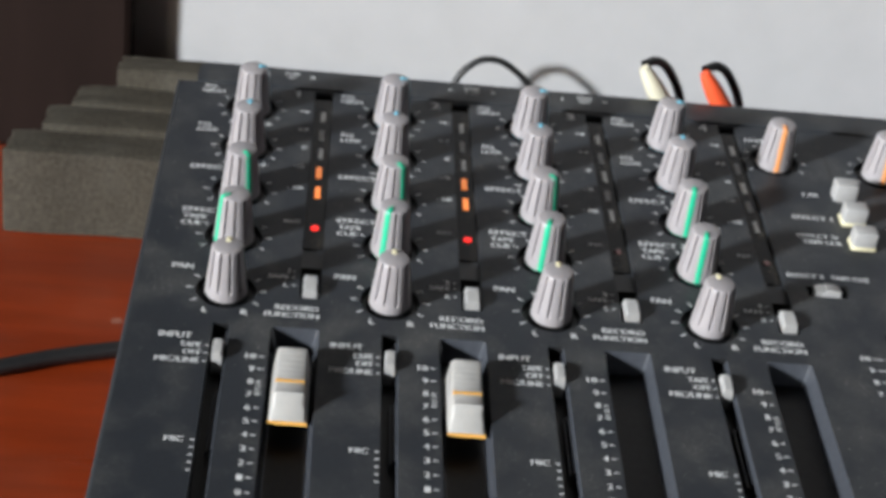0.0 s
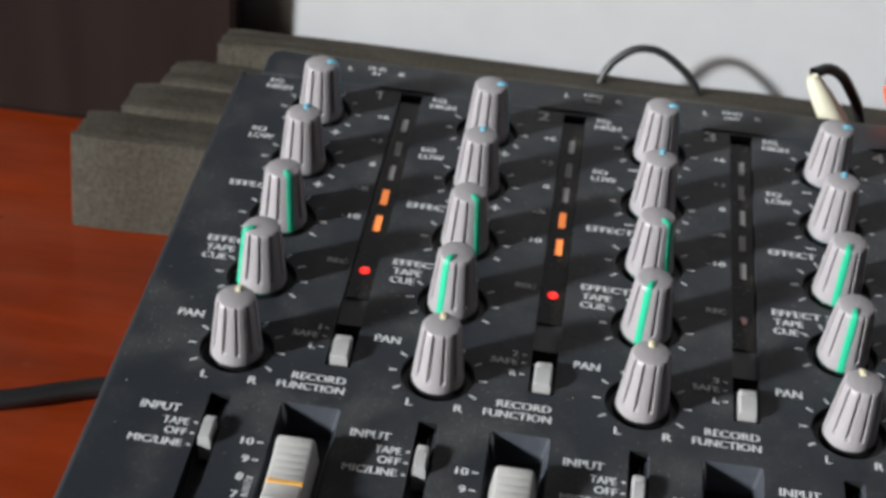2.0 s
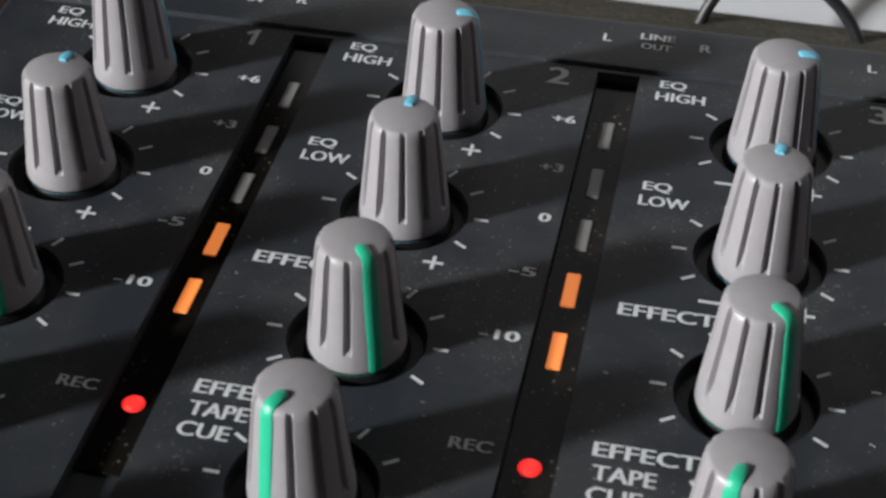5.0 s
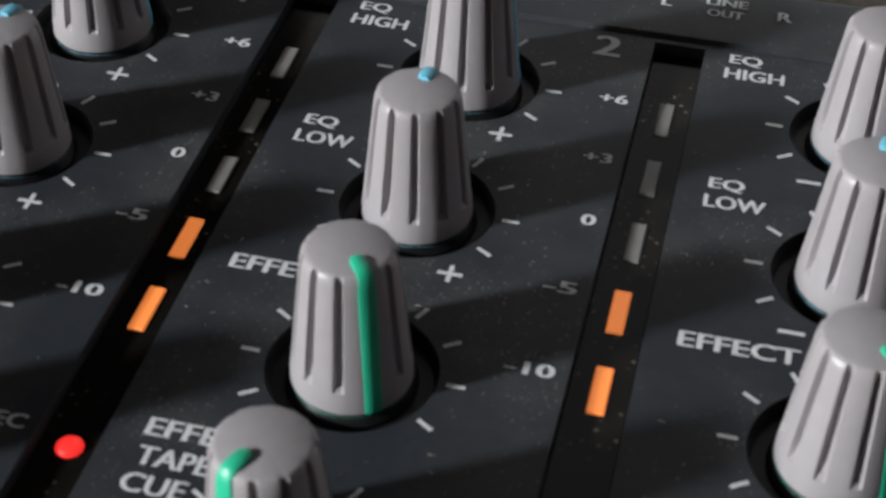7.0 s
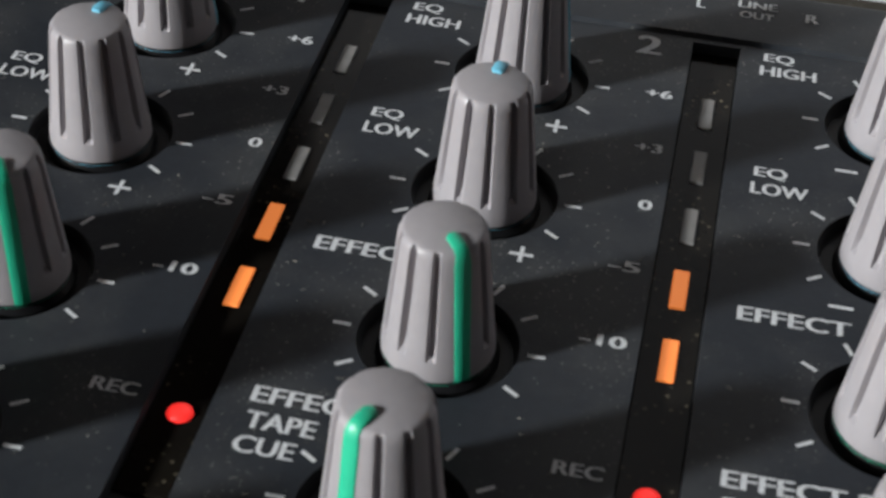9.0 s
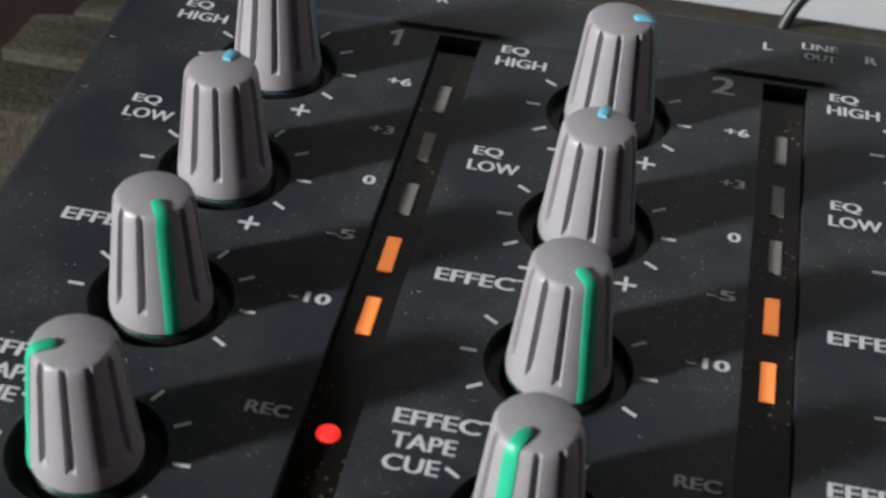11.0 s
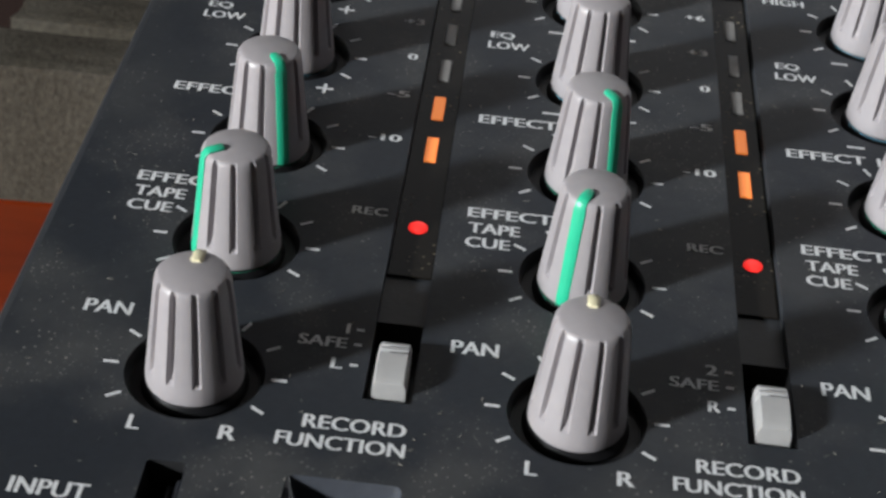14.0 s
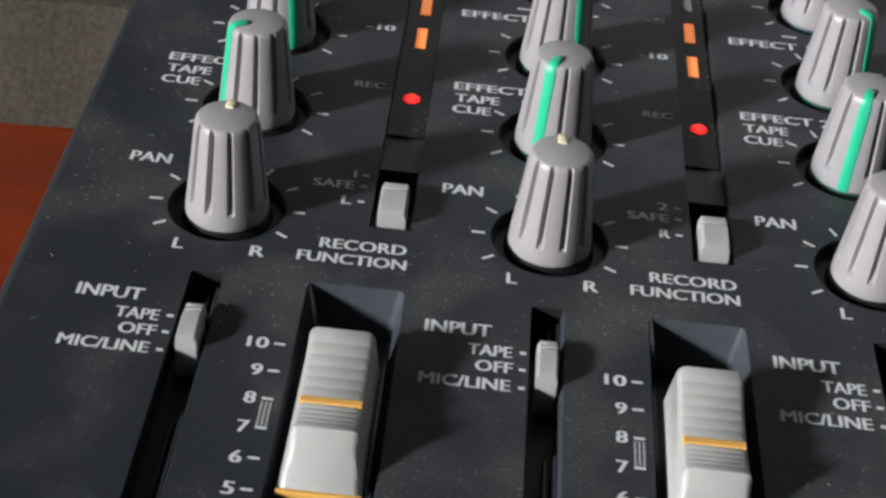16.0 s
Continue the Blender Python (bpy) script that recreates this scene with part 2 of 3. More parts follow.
def strokes(items):
    """Printed strokes on the panel, each a part: (x, y, length, width, degrees), centred."""
    for x, y, length, width, deg in items:
        if (length, width) not in STROKES:
            STROKES[length, width] = mesh_of(bars([(0, 0, length, width, 0)], 0.0), "scale_mark", M_PRINT)
        part("scale_mark", STROKES[length, width], parent=mixer, m=at(x, y, 0.07 if deg == 90 and length > 2 else 0.05, 0, 0, deg))


def bars(items, z=0.05):
    """Flat printed strokes: (x, y, length, width, degrees), centred."""
    bm = bmesh.new()
    for x, y, length, width, deg in items:
        c, s = math.cos(radians(deg)), math.sin(radians(deg))
        q = [(-length / 2, -width / 2), (length / 2, -width / 2), (length / 2, width / 2), (-length / 2, width / 2)]
        bm.faces.new([bm.verts.new(((x + a * c - b * s) * MM, (y + a * s + b * c) * MM, z * MM)) for a, b in q])
    return bm


# ---- room ----
room = (-1.9, 1.9, -2.6, 0.262, 0.0, 2.5)  # x, x, y, y, z, z


def wall(name, x0, x1, y0, y1, z0, z1, mat, label, category="wall"):
    return tagged(part(name, box(x0, x1, y0, y1, z0, z1, unit=1.0), mat), label, category, kind="structure")


X0, X1, Y0, Y1, Z0, Z1 = room
wall("floor", X0 - 0.2, X1 + 0.2, Y0 - 0.2, Y1 + 0.2, -0.1, 0.0, M_FLOOR, "brown wooden floor boards under the desk", "floor")
wall("ceiling", X0 - 0.2, X1 + 0.2, Y0 - 0.2, Y1 + 0.2, Z1, Z1 + 0.1, M_CEIL, "plain pale painted ceiling of the room", "ceiling")
wall("wall_north", X0 - 0.2, X1 + 0.2, Y1, Y1 + 0.15, Z0, Z1, M_WALL, "light grey painted wall behind the mixer")
wall("wall_east", X1, X1 + 0.15, Y0, Y1, Z0, Z1, M_ROOM, "grey painted side wall of the room")
# the window lies where the low sun comes in
to_wall = (X0 - 0.05) / -sun_way.x
WY, WZ = -sun_way.y * to_wall + 0.0, DESK + 0.06 - sun_way.z * to_wall
WH, WV = 0.75, 0.60
wall("wall_west", X0 - 0.15, X0, Y0, WY - WH, Z0, Z1, M_ROOM, "grey wall beside the window")
wall("wall_west_2", X0 - 0.15, X0, WY + WH, Y1, Z0, Z1, M_ROOM, "grey wall beside the window")
wall("wall_west_3", X0 - 0.15, X0, WY - WH, WY + WH, Z0, WZ - WV, M_ROOM, "grey wall under the window")
wall("wall_west_4", X0 - 0.15, X0, WY - WH, WY + WH, WZ + WV, Z1, M_ROOM, "grey wall over the window")
wall("wall_south", X0 - 0.2, X1 + 0.2, Y0 - 0.15, Y0, Z0, Z1, M_ROOM, "grey wall at the far end of the room")
window = tagged(new("window_1"), "white-framed open window in the side wall", "window", kind="structure")
window.matrix_basis = pose(X0 - 0.075, WY, WZ)
for y0, y1, z0, z1 in ((-WH, WH, -WV, -WV + 0.05), (-WH, WH, WV - 0.05, WV), (-WH, -WH + 0.05, -WV + 0.05, WV - 0.05), (WH - 0.05, WH, -WV + 0.05, WV - 0.05)):
    part("frame_bar", box(-0.03, 0.03, y0 + 0.002, y1 - 0.002, z0 + 0.002, z1 - 0.002, 0.004, unit=1.0), M_FRAME, window)
# the added fill lamp sits in the opening and faces into the room
sky_fill.matrix_world = look((X0 - 0.10, WY, WZ), (X0 + 1.0, WY, WZ))
sky_fill.data.size, sky_fill.data.size_y = 2 * WH - 0.12, 2 * WV - 0.12

# ---- desk ----
desk = tagged(new("desk"), "glossy red-brown wooden desk with scuff marks", "desk")
desk.matrix_basis = pose(0, 0, 0)
part("desktop", box(-0.75, 0.75, -0.42, 0.258, DESK - 0.03, DESK, 0.004, unit=1.0), M_DESK, desk)
for x in (-0.70, 0.66):
    for y in (-0.40, 0.20):
        part("leg", box(x, x + 0.04, y, y + 0.04, 0.0, DESK - 0.031, 0.003, unit=1.0), M_DESK, desk)

# ---- thin dark brown upright board by the desk's end, against the wall ----
cupboard = tagged(new("cupboard"), "dark brown upright board against the wall", "cupboard")
part("dark_board", box(-0.62, -0.063, 0.2478, 0.2575, DESK + 0.001, 1.75, 0.003, unit=1.0), M_DARK_BROWN, cupboard)

# ---- foam slabs behind the mixer ----


def foam_slab(x0, x1, y0, y1, z0, z1, label):
    bm = bmesh.new()
    nx, ny = 46, 10
    grid = {}
    for layer, z in ((0, z0), (1, z1)):
        for i in range(nx + 1):
            for j in range(ny + 1):
                u, v = i / nx, j / ny
                wob = noise.noise(Vector((u * 9, v * 3, y0 + layer * 7))) * (0.7 if layer else 0.0)
                edge = noise.noise(Vector((u * 14, y0, layer * 3 + 1.7))) * 1.8 * (1 - v)
                side = noise.noise(Vector((v * 6, y0, 4.2))) * 1.5 * (1 - u)
                round_ = -1.6 * layer if (i in (0, nx) or j == 0) else 0
                grid[layer, i, j] = bm.verts.new(((x0 + (x1 - x0) * u + side) * MM, (y0 + (y1 - y0) * v + edge) * MM, (z + wob * (0 if round_ and not layer else 1) + round_ * 0.5) * MM))
    for layer in (0, 1):
        for i in range(nx):
            for j in range(ny):
                bm.faces.new([grid[layer, a, b] for a, b in ((i, j), (i + 1, j), (i + 1, j + 1), (i, j + 1))])
    rim = [(i, 0) for i in range(nx)] + [(nx, j) for j in range(ny)] + [(i, ny) for i in range(nx, 0, -1)] + [(0, j) for j in range(ny, 0, -1)]
    for a, b in zip(rim, rim[1:] + rim[:1]):
        bm.faces.new((grid[0, a[0], a[1]], grid[0, b[0], b[1]], grid[1, b[0], b[1]], grid[1, a[0], a[1]]))
    ob = part("foam_slab", bm, M_FOAM, smooth=50)
    ob.matrix_basis = pose(0, 0, DESK)
    return tagged(ob, label, "foam slab", "foam slabs behind the mixer")


foam_slab(-97, 222, 173, 192, 0.5, 32.5, "dark grey foam slab standing on the red desk")
foam_slab(-88, 221, 193, 212, 0.5, 35, "dark grey foam slab between two others behind mixer")
foam_slab(-80, 220, 213, 231, 0.5, 36.5, "dark grey foam slab leaning in a row of foam")
foam_slab(-66, 219, 231.5, 247, 0.5, 44, "dark grey foam slab against the light wall")

# ---- mixer ----
P, CX = 42.0, -8.5  # channel pitch and the knobs' line in a channel
mixer = tagged(new("mixer"), "dark grey four-channel tape mixer with fluted grey knobs", "mixer")
mixer.matrix_basis = BASE
ROWS_Y = dict(pan=8.5, cue=32.5, fx=54.7, low=77.8, high=100.3)
PX0, PX1, PY0, PY1 = -32.3, 330.0, -125.0, 113.3
holes = []
for c in range(4):
    x = P * c
    holes += [("well", circle(7.7, 0, 40, x + CX, y)) for y in ROWS_Y.values()]
    holes.append(("meter", rect(x + 10.0, x + 15.6, 20.5, 112.7)))
    holes.append(("switch", rect(x + 10.1, x + 15.5, 7.2, 20.4)))
    holes.append(("trim", rect(x - 10.5, x - 6.3, -88, -5.5, 0.5, 2)))
    holes.append(("fader", rect(x + 3.9, x + 15.9, -102, -5.3, 0.9, 3)))
MASTER = [(150.5, 93.5), (183.0, 91.0), (188.0, 61.0)]
holes += [("well", circle(7.7, 0, 40, x, y)) for x, y in MASTER]
holes.append(("select", rect(147.5, 158.5, 25.0, 29.4)))
holes.append(("fader", rect(164.5, 176.5, -102, 10.0, 0.9, 3)))


def inside(p, poly):
    hit = False
    for (ax, ay), (bx, by) in zip(poly, poly[1:] + poly[:1]):
        if (ay > p[1]) != (by > p[1]) and p[0] < (bx - ax) * (p[1] - ay) / (by - ay) + ax:
            hit = not hit
    return hit


def panel_sheet():
    """The panel's face with all its openings, and a rolled edge."""
    from mathutils import geometry
    outlines = [rect(PX0 + 1.2, PX1, PY0, PY1, 1.5, 3)] + [[q[:2] for q in o] for _, o in holes]
    pts, edges = [], []
    for o in outlines:
        n0 = len(pts)
        pts += [Vector(q) for q in o]
        edges += [(n0 + i, n0 + (i + 1) % len(o)) for i in range(len(o))]
    vs, _, fs, _, _, _ = geometry.delaunay_2d_cdt(pts, edges, [], 1, 1e-5)
    bm = bmesh.new()
    bv = [bm.verts.new((v.x * MM, v.y * MM, 0)) for v in vs]
    for f in fs:
        c = (sum(vs[i].x for i in f) / len(f), sum(vs[i].y for i in f) / len(f))
        if not any(inside(c, o) for o in outlines[1:]):
            bm.faces.new([bv[i] for i in f])
    return bm


top = part("top_panel", panel_sheet(), M_PANEL, mixer)
# the body under the panel, its foot level on the desk, with a rolled left and rear edge
low = BASE.inverted()


def body_shell():
    prof = [(PX0 + 1.2, -0.02), (PX0 + 0.5, -0.2), (PX0 + 0.1, -0.7), (PX0, -1.5), (PX0 - 0.8, -12.0)]
    bm = bmesh.new()
    ring_rows = []
    for x, z in prof:
        inset = x - (PX0 + 1.2)
        x1 = PX1 - inset
        ring_rows.append([bm.verts.new(Vector(q) * MM) for q in ((x, PY0 + inset, z), (x1, PY0 + inset, z), (x1, PY1 - inset, z), (x, PY1 - inset, z))])
    foot = []
    for v in ring_rows[-1]:
        w = BASE @ v.co
        w.z = DESK + 0.004
        foot.append(bm.verts.new(low @ w))
    ring_rows.append(foot)
    for a, b in zip(ring_rows, ring_rows[1:]):
        for i in range(4):
            bm.faces.new((a[i], a[(i + 1) % 4], b[(i + 1) % 4], b[i]))
    bm.faces.new(foot)
    return bm


part("body", body_shell(), M_BODY, mixer, smooth=40)
for x, y in ((-20, -105), (300, -105), (-20, 95), (300, 95)):
    w = BASE @ Vector((x * MM, y * MM, 0))
    part("foot", rings([circle(7, 0, 20), circle(7, 3.8, 20)]), M_RUBBER, mixer, m=low @ pose(w.x, w.y, DESK))

# rear jack strip: a rounded block inset from the left end
rear_loops = []
for x, k in ((-26.4, 0.0), (-26.2, 0.55), (-25.4, 0.9), (-23.0, 1.0), (PX1 - 8, 1.0), (PX1 - 6, 0.6)):
    h = 0.05 + 0.3 * k
    y1 = 113.7 + 7 + 6.0 * k
    rear_loops.append([(x, 113.6, -30), (x, 113.6, h - 0.6), (x, 114.2, h), (x, y1 - 1.6, h), (x, y1 - 0.4, h - 0.5), (x, y1, h - 2.0), (x, y1, -30)])
part("rear_strip", rings(rear_loops), M_PANEL, mixer, smooth=35)

# wells, recesses and slots
WELL = mesh_of(rings([circle(7.7, 0, 40), circle(7.5, -0.35, 40), circle(7.2, -1.6, 40)], cap_first=False), "knob_well", M_WELL, 60)
for kind, o in holes:
    q = [p[:2] for p in o]
    if kind == "well":
        cx, cy = sum(p[0] for p in q) / len(q), sum(p[1] for p in q) / len(q)
        part("knob_well", WELL, parent=mixer, m=at(cx, cy))
    elif kind == "meter":
        part("meter_recess", tray(q, 1.7), M_BODY, mixer)
    elif kind == "switch":
        part("switch_slot", tray(q, 4.0), M_SLOT, mixer)
    elif kind == "select":
        part("switch_slot", tray(q, 3.0), M_SLOT, mixer)
    elif kind == "trim":
        part("trim_slot", tray(q, 4.5), M_SLOT, mixer)
    else:
        part("fader_recess", tray(q, 6.0, grow=1.3, grow_y=2.0), M_RECESS, mixer, smooth=30)
        x0, x1 = min(p[0] for p in q), max(p[0] for p in q)
        y0, y1 = min(p[1] for p in q), max(p[1] for p in q)
        part("fader_slit", box(x0 + 1.6, x1 - 1.6, y0 + 2.4, y1 - 2.4, -6.2, -5.9), M_SLOT, mixer)


# knobs
def knob_mesh():
    """A tapered knob with twelve flutes that open at its crown."""
    z_rows = [(0.2, 5.15, 0), (0.5, 5.40, 0), (1.4, 5.38, 0), (2.5, 5.24, 0), (2.9, 5.19, 0.75), (4.0, 5.07, 1), (7.0, 4.72, 1), (10.3, 4.34, 1), (12.0, 4.14, 1), (12.6, 4.02, 0.55), (12.95, 3.75, 0.1), (13.12, 3.4, 0)]
    flutes, loops = 11, []
    for z, r, g in z_rows:
        loop = []
        for i in range(flutes):
            a0 = 360 * i / flutes
            for off, depth in ((-13.5, 0), (-9.0, 0), (-5.6, 0.02), (-4.5, 0.3), (-3.3, 0.92), (0, 1.0), (3.3, 0.92), (4.5, 0.3), (5.6, 0.02), (9.0, 0)):
                rr = r - 0.75 * depth * g
                a = radians(a0 + off)
                loop.append((rr * math.cos(a), rr * math.sin(a), z))
        loops.append(loop)
    bm = rings(loops, cap_first=True, cap_last=False)
    bm.verts.ensure_lookup_table()
    n = len(loops[0])
    rim = bm.verts[-n:]
    mid = bm.verts.new((0, 0, 13.2 * MM))
    for i in range(n):
        bm.faces.new((rim[i], rim[(i + 1) % n], mid))
    return bm


def pointer_mesh():
    """The raised coloured line: up the side and over the crown toward the middle."""
    line = [(5.52, 0.5), (5.54, 1.4), (5.32, 2.8), (4.9, 7.0), (4.32, 12.0), (4.12, 12.7), (3.75, 13.18), (3.3, 13.4), (2.6, 13.46), (1.9, 13.48), (1.55, 13.44)]
    loops = []
    for i, (r, z) in enumerate(line):
        w = 0.78 if i < 5 else 0.66 if i < len(line) - 1 else 0.44
        inner_r, inner_z = (r - 0.7, z) if z < 12.4 else (r - 0.2, z - 0.7)
        edge_r, edge_z = (r - 0.16, z) if z < 12.4 else (r, z - 0.14)
        loops.append([(inner_r, -w, inner_z), (edge_r, -w, edge_z), (r, -w * 0.6, z), (r, w * 0.6, z), (edge_r, w, edge_z), (inner_r, w, inner_z)])
    return rings(loops)


KNOB = mesh_of(knob_mesh(), "knob", M_KNOB, 38)
SKIRT = mesh_of(rings([circle(5.9, -0.68, 40), circle(5.9, -0.45, 40), circle(5.1, 0.25, 40)]), "skirt", M_WELL, 40)
POINTERS = {m.name: mesh_of(pointer_mesh(), "pointer", m, 28) for m in (M_GREEN, M_BLUE, M_CREAM, M_ORANGE)}
BASERING = {m.name: mesh_of(rings([circle(5.3, -0.1, 40), circle(5.3, 0.12, 40)], cap_first=False, cap_last=False), "base_ring", m, 50) for m in (M_GREEN, M_BLUE, M_CREAM, M_ORANGE)}


def knob(x, y, degrees, mat, words):
    k = part("knob", KNOB, parent=mixer, label=words, m=at(x, y, -0.85, 0, 0, degrees) @ Matrix.Diagonal((1, 1, 1.125, 1)))
    part("pointer", POINTERS[mat.name], parent=k)
    if mat in (M_GREEN, M_BLUE):
        part("base_ring", BASERING[mat.name], parent=k)
    part("skirt", SKIRT, parent=k)
    return k


TURNS = dict(high=(22, 12, 8, 15), low=(82, 84, 80, 80), fx=(-59, -54, -44, -98), cue=(211, 244, 252, 262), pan=(88, 90, 90, 92))
for row, mat, words in (("high", M_BLUE, "fluted grey knob with a blue pointer"), ("low", M_BLUE, "fluted grey knob with a blue pointer"), ("fx", M_GREEN, "fluted grey knob with a green pointer"), ("cue", M_GREEN, "fluted grey knob with a green pointer"), ("pan", M_CREAM, "fluted grey knob with a cream pointer")):
    for c in range(4):
        knob(P * c + CX, ROWS_Y[row], TURNS[row][c], mat, words)
for x, y in MASTER:
    knob(x, y, -92, M_ORANGE, "fluted grey knob with an orange pointer")

# scale marks round the knobs
TICKS = (-33, 0, 33, 63, 90, 117, 147, 180, 213)
for c in range(4):
    for row, y in ROWS_Y.items():
        x = P * c + CX
        marks = [(x + 9.3 * math.cos(radians(a)), y + 9.3 * math.sin(radians(a)), 1.7, 0.42, a) for a in TICKS]
        if row in ("low", "high"):
            marks += [(x + 5.4, y - 8.9, 2.4, 0.45, 0), (x + 5.4, y - 8.9, 2.4, 0.45, 90), (x - 5.1, y - 8.9, 2.4, 0.45, 0)]
        strokes(marks)
for x, y in MASTER:
    strokes([(x + 9.3 * math.cos(radians(a)), y + 9.3 * math.sin(radians(a)), 1.7, 0.42, a) for a in TICKS])

# meters
LED = mesh_of(box(-0.8, 0.8, -2.95, 2.95, 0, 0.35, 0.12, 1), "led_bar", M_LED_OFF)
LED_ON = LED.copy()
LED_ON.materials[0] = M_LED_AMBER
DOT = mesh_of(rings([circle(1.25, 0, 24), circle(1.2, 0.3, 24), circle(0.9, 0.55, 24), circle(0.4, 0.68, 24)]), "record_lamp", M_LED_DOT, 60)
DOT_ON = DOT.copy()
DOT_ON.materials[0] = M_LED_RED
for c in range(4):
    x = P * c
    pane = part("meter_window", box(x + 10.05, x + 15.55, 31.1, 112.6, -1.68, -1.35, 0.1, 1), M_SMOKE, mixer, "smoked black meter window")
    for i, y in enumerate((100.0, 89.7, 79.3, 69.1, 58.7)):
        lit = c < 2 and i >= 3
        part("led_bar", LED_ON if lit else LED, parent=pane, m=at(x + 12.85, y, -1.5), label="lit amber bar" if lit else "unlit grey bar")
    part("record_lamp", DOT_ON if c < 2 else DOT, parent=pane, m=at(x + 12.85, 41.0, -1.5), label="lit red lamp" if c < 2 else "unlit lamp")


# slide switches
def slider_mesh(w, l, h, z0):
    """A slide switch button: a raised block with a step across its middle."""
    prof = [(-l / 2, z0), (-l / 2 + 0.2, h * 0.72), (-l / 2 + 0.8, h * 0.9), (0.14 * l, h), (0.18 * l, h * 0.62), (0.22 * l, h * 0.60), (0.25 * l, h * 0.90), (0.31 * l, h * 0.90), (0.34 * l, h * 0.60), (0.38 * l, h * 0.60), (0.40 * l, h * 0.82), (l / 2 - 0.1, h * 0.70), (l / 2, z0)]
    loops = []
    for x, s in ((-w / 2, 0.86), (-w / 2 + 0.3, 1.0), (w / 2 - 0.3, 1.0), (w / 2, 0.86)):
        loops.append([(x, y * (0.97 + 0.03 * s), z0 + (z - z0) * s) for y, z in prof])
    return rings(loops)


REC_SWITCH = mesh_of(slider_mesh(3.7, 7.2, 2.4, -3.9), "slide_button", M_SWITCH, 40)
IN_SWITCH = mesh_of(slider_mesh(2.5, 6.6, 2.2, -4.4), "slide_button", M_SWITCH, 40)
for c in range(4):
    x = P * c
    part("slide_button", REC_SWITCH, parent=mixer, m=at(x + 12.85, 11.6), label="light grey slide switch")
    part("slide_button", IN_SWITCH, parent=mixer, m=at(x - 8.4, -16.8), label="light grey slide switch")
    part("slot_bevel", rings([[(x - 6.32, y, -0.05), (x - 6.9, y, -2.2), (x - 6.32, y, -2.2)] for y in (-87.8, -5.7)]), M_RECESS, mixer)
    for y0, y1 in ((-50.2, -29.5), (-13.3, -6.4)):
        part("slot_rail", box(x - 8.3, x - 7.7, y0, y1, -4.4, -2.4, 0.2, 1), M_RECESS, mixer)
        part("slot_rail", box(x - 7.3, x - 6.7, y0, y1, -4.4, -1.5, 0.2, 1), M_RECESS, mixer)
part("slide_button", REC_SWITCH, parent=mixer, m=at(153.0, 27.2, -0.6, 0, 0, 90), label="light grey slide switch")


# fader caps
def cap_mesh():
    """Fader cap: grooved scooped top, a sloping front skirt; y runs to the back."""
    prof = [(13.2, -1.2), (13.1, 3.6), (12.7, 4.9), (12.0, 5.5)]

    def scoop(y):
        return 5.5 - 1.5 * max(0.0, 1 - ((y + 0.2) / (11.5 if y > 0 else 7.0)) ** 2)

    y = 11.2
    while y > -4.4:
        step = 1.75 if y > 1.0 else 0.95
        prof += [(y, scoop(y)), (y - step * 0.72, scoop(y - step * 0.72)), (y - step * 0.78, scoop(y - step * 0.78) - 0.035), (y - step * 0.9, scoop(y - step * 0.9) - 0.035)]
        y -= step
    prof += [(-4.9, 4.72), (-5.25, 4.74), (-5.55, 4.3), (-6.3, 2.9), (-7.9, 1.1), (-9.2, 0.1), (-9.9, -0.7), (-10.1, -1.0), (-10.1, -1.2)]
    loops = []
    for side in (-1, 1):
        rows = []
        for k, (drop, inset) in enumerate(((0.9, 0.0), (0.25, 0.35), (0.0, 0.9))):
            loop = []
            for y, z in prof:
                half = 3.85 + (0.8 * max(0, (2.5 - z) / 4.0)) + (0.2 if y < -7 else 0)
                loop.append((side * (half - inset), y, max(-1.2, z - drop)))
            rows.append(loop)
        loops += rows if side < 0 else rows[::-1]
    return rings(loops)


CAP = mesh_of(cap_mesh(), "fader_cap", M_CAP, 35)
CAP_LINE = mesh_of(box(-3.6, 3.6, -0.55, 0.55, -0.5, 0.14, 0.1, 1), "cap_line", M_LINE)
CAP_EDGE = mesh_of(box(-4.85, 4.85, -0.35, 0.35, -1.35, -0.45, 0.15, 1), "cap_edge", M_LINE)
for c in range(2):
    cap = part("fader_cap", CAP, parent=mixer, m=at(P * c + 9.8, -31.3) @ Matrix.Diagonal((0.97, 0.90, 1.05, 1)), label="light grey grooved fader cap")
    part("stem", box(-0.7, 0.7, -3.0, 3.0, -5.95, -1.15), M_SLOT, cap)
    part("cap_line", CAP_LINE, parent=cap, m=at(0, 0.4, 4.0), label="orange index line")
    part("cap_edge", CAP_EDGE, parent=cap, m=at(0, -10.0, 0), label="orange front edge")

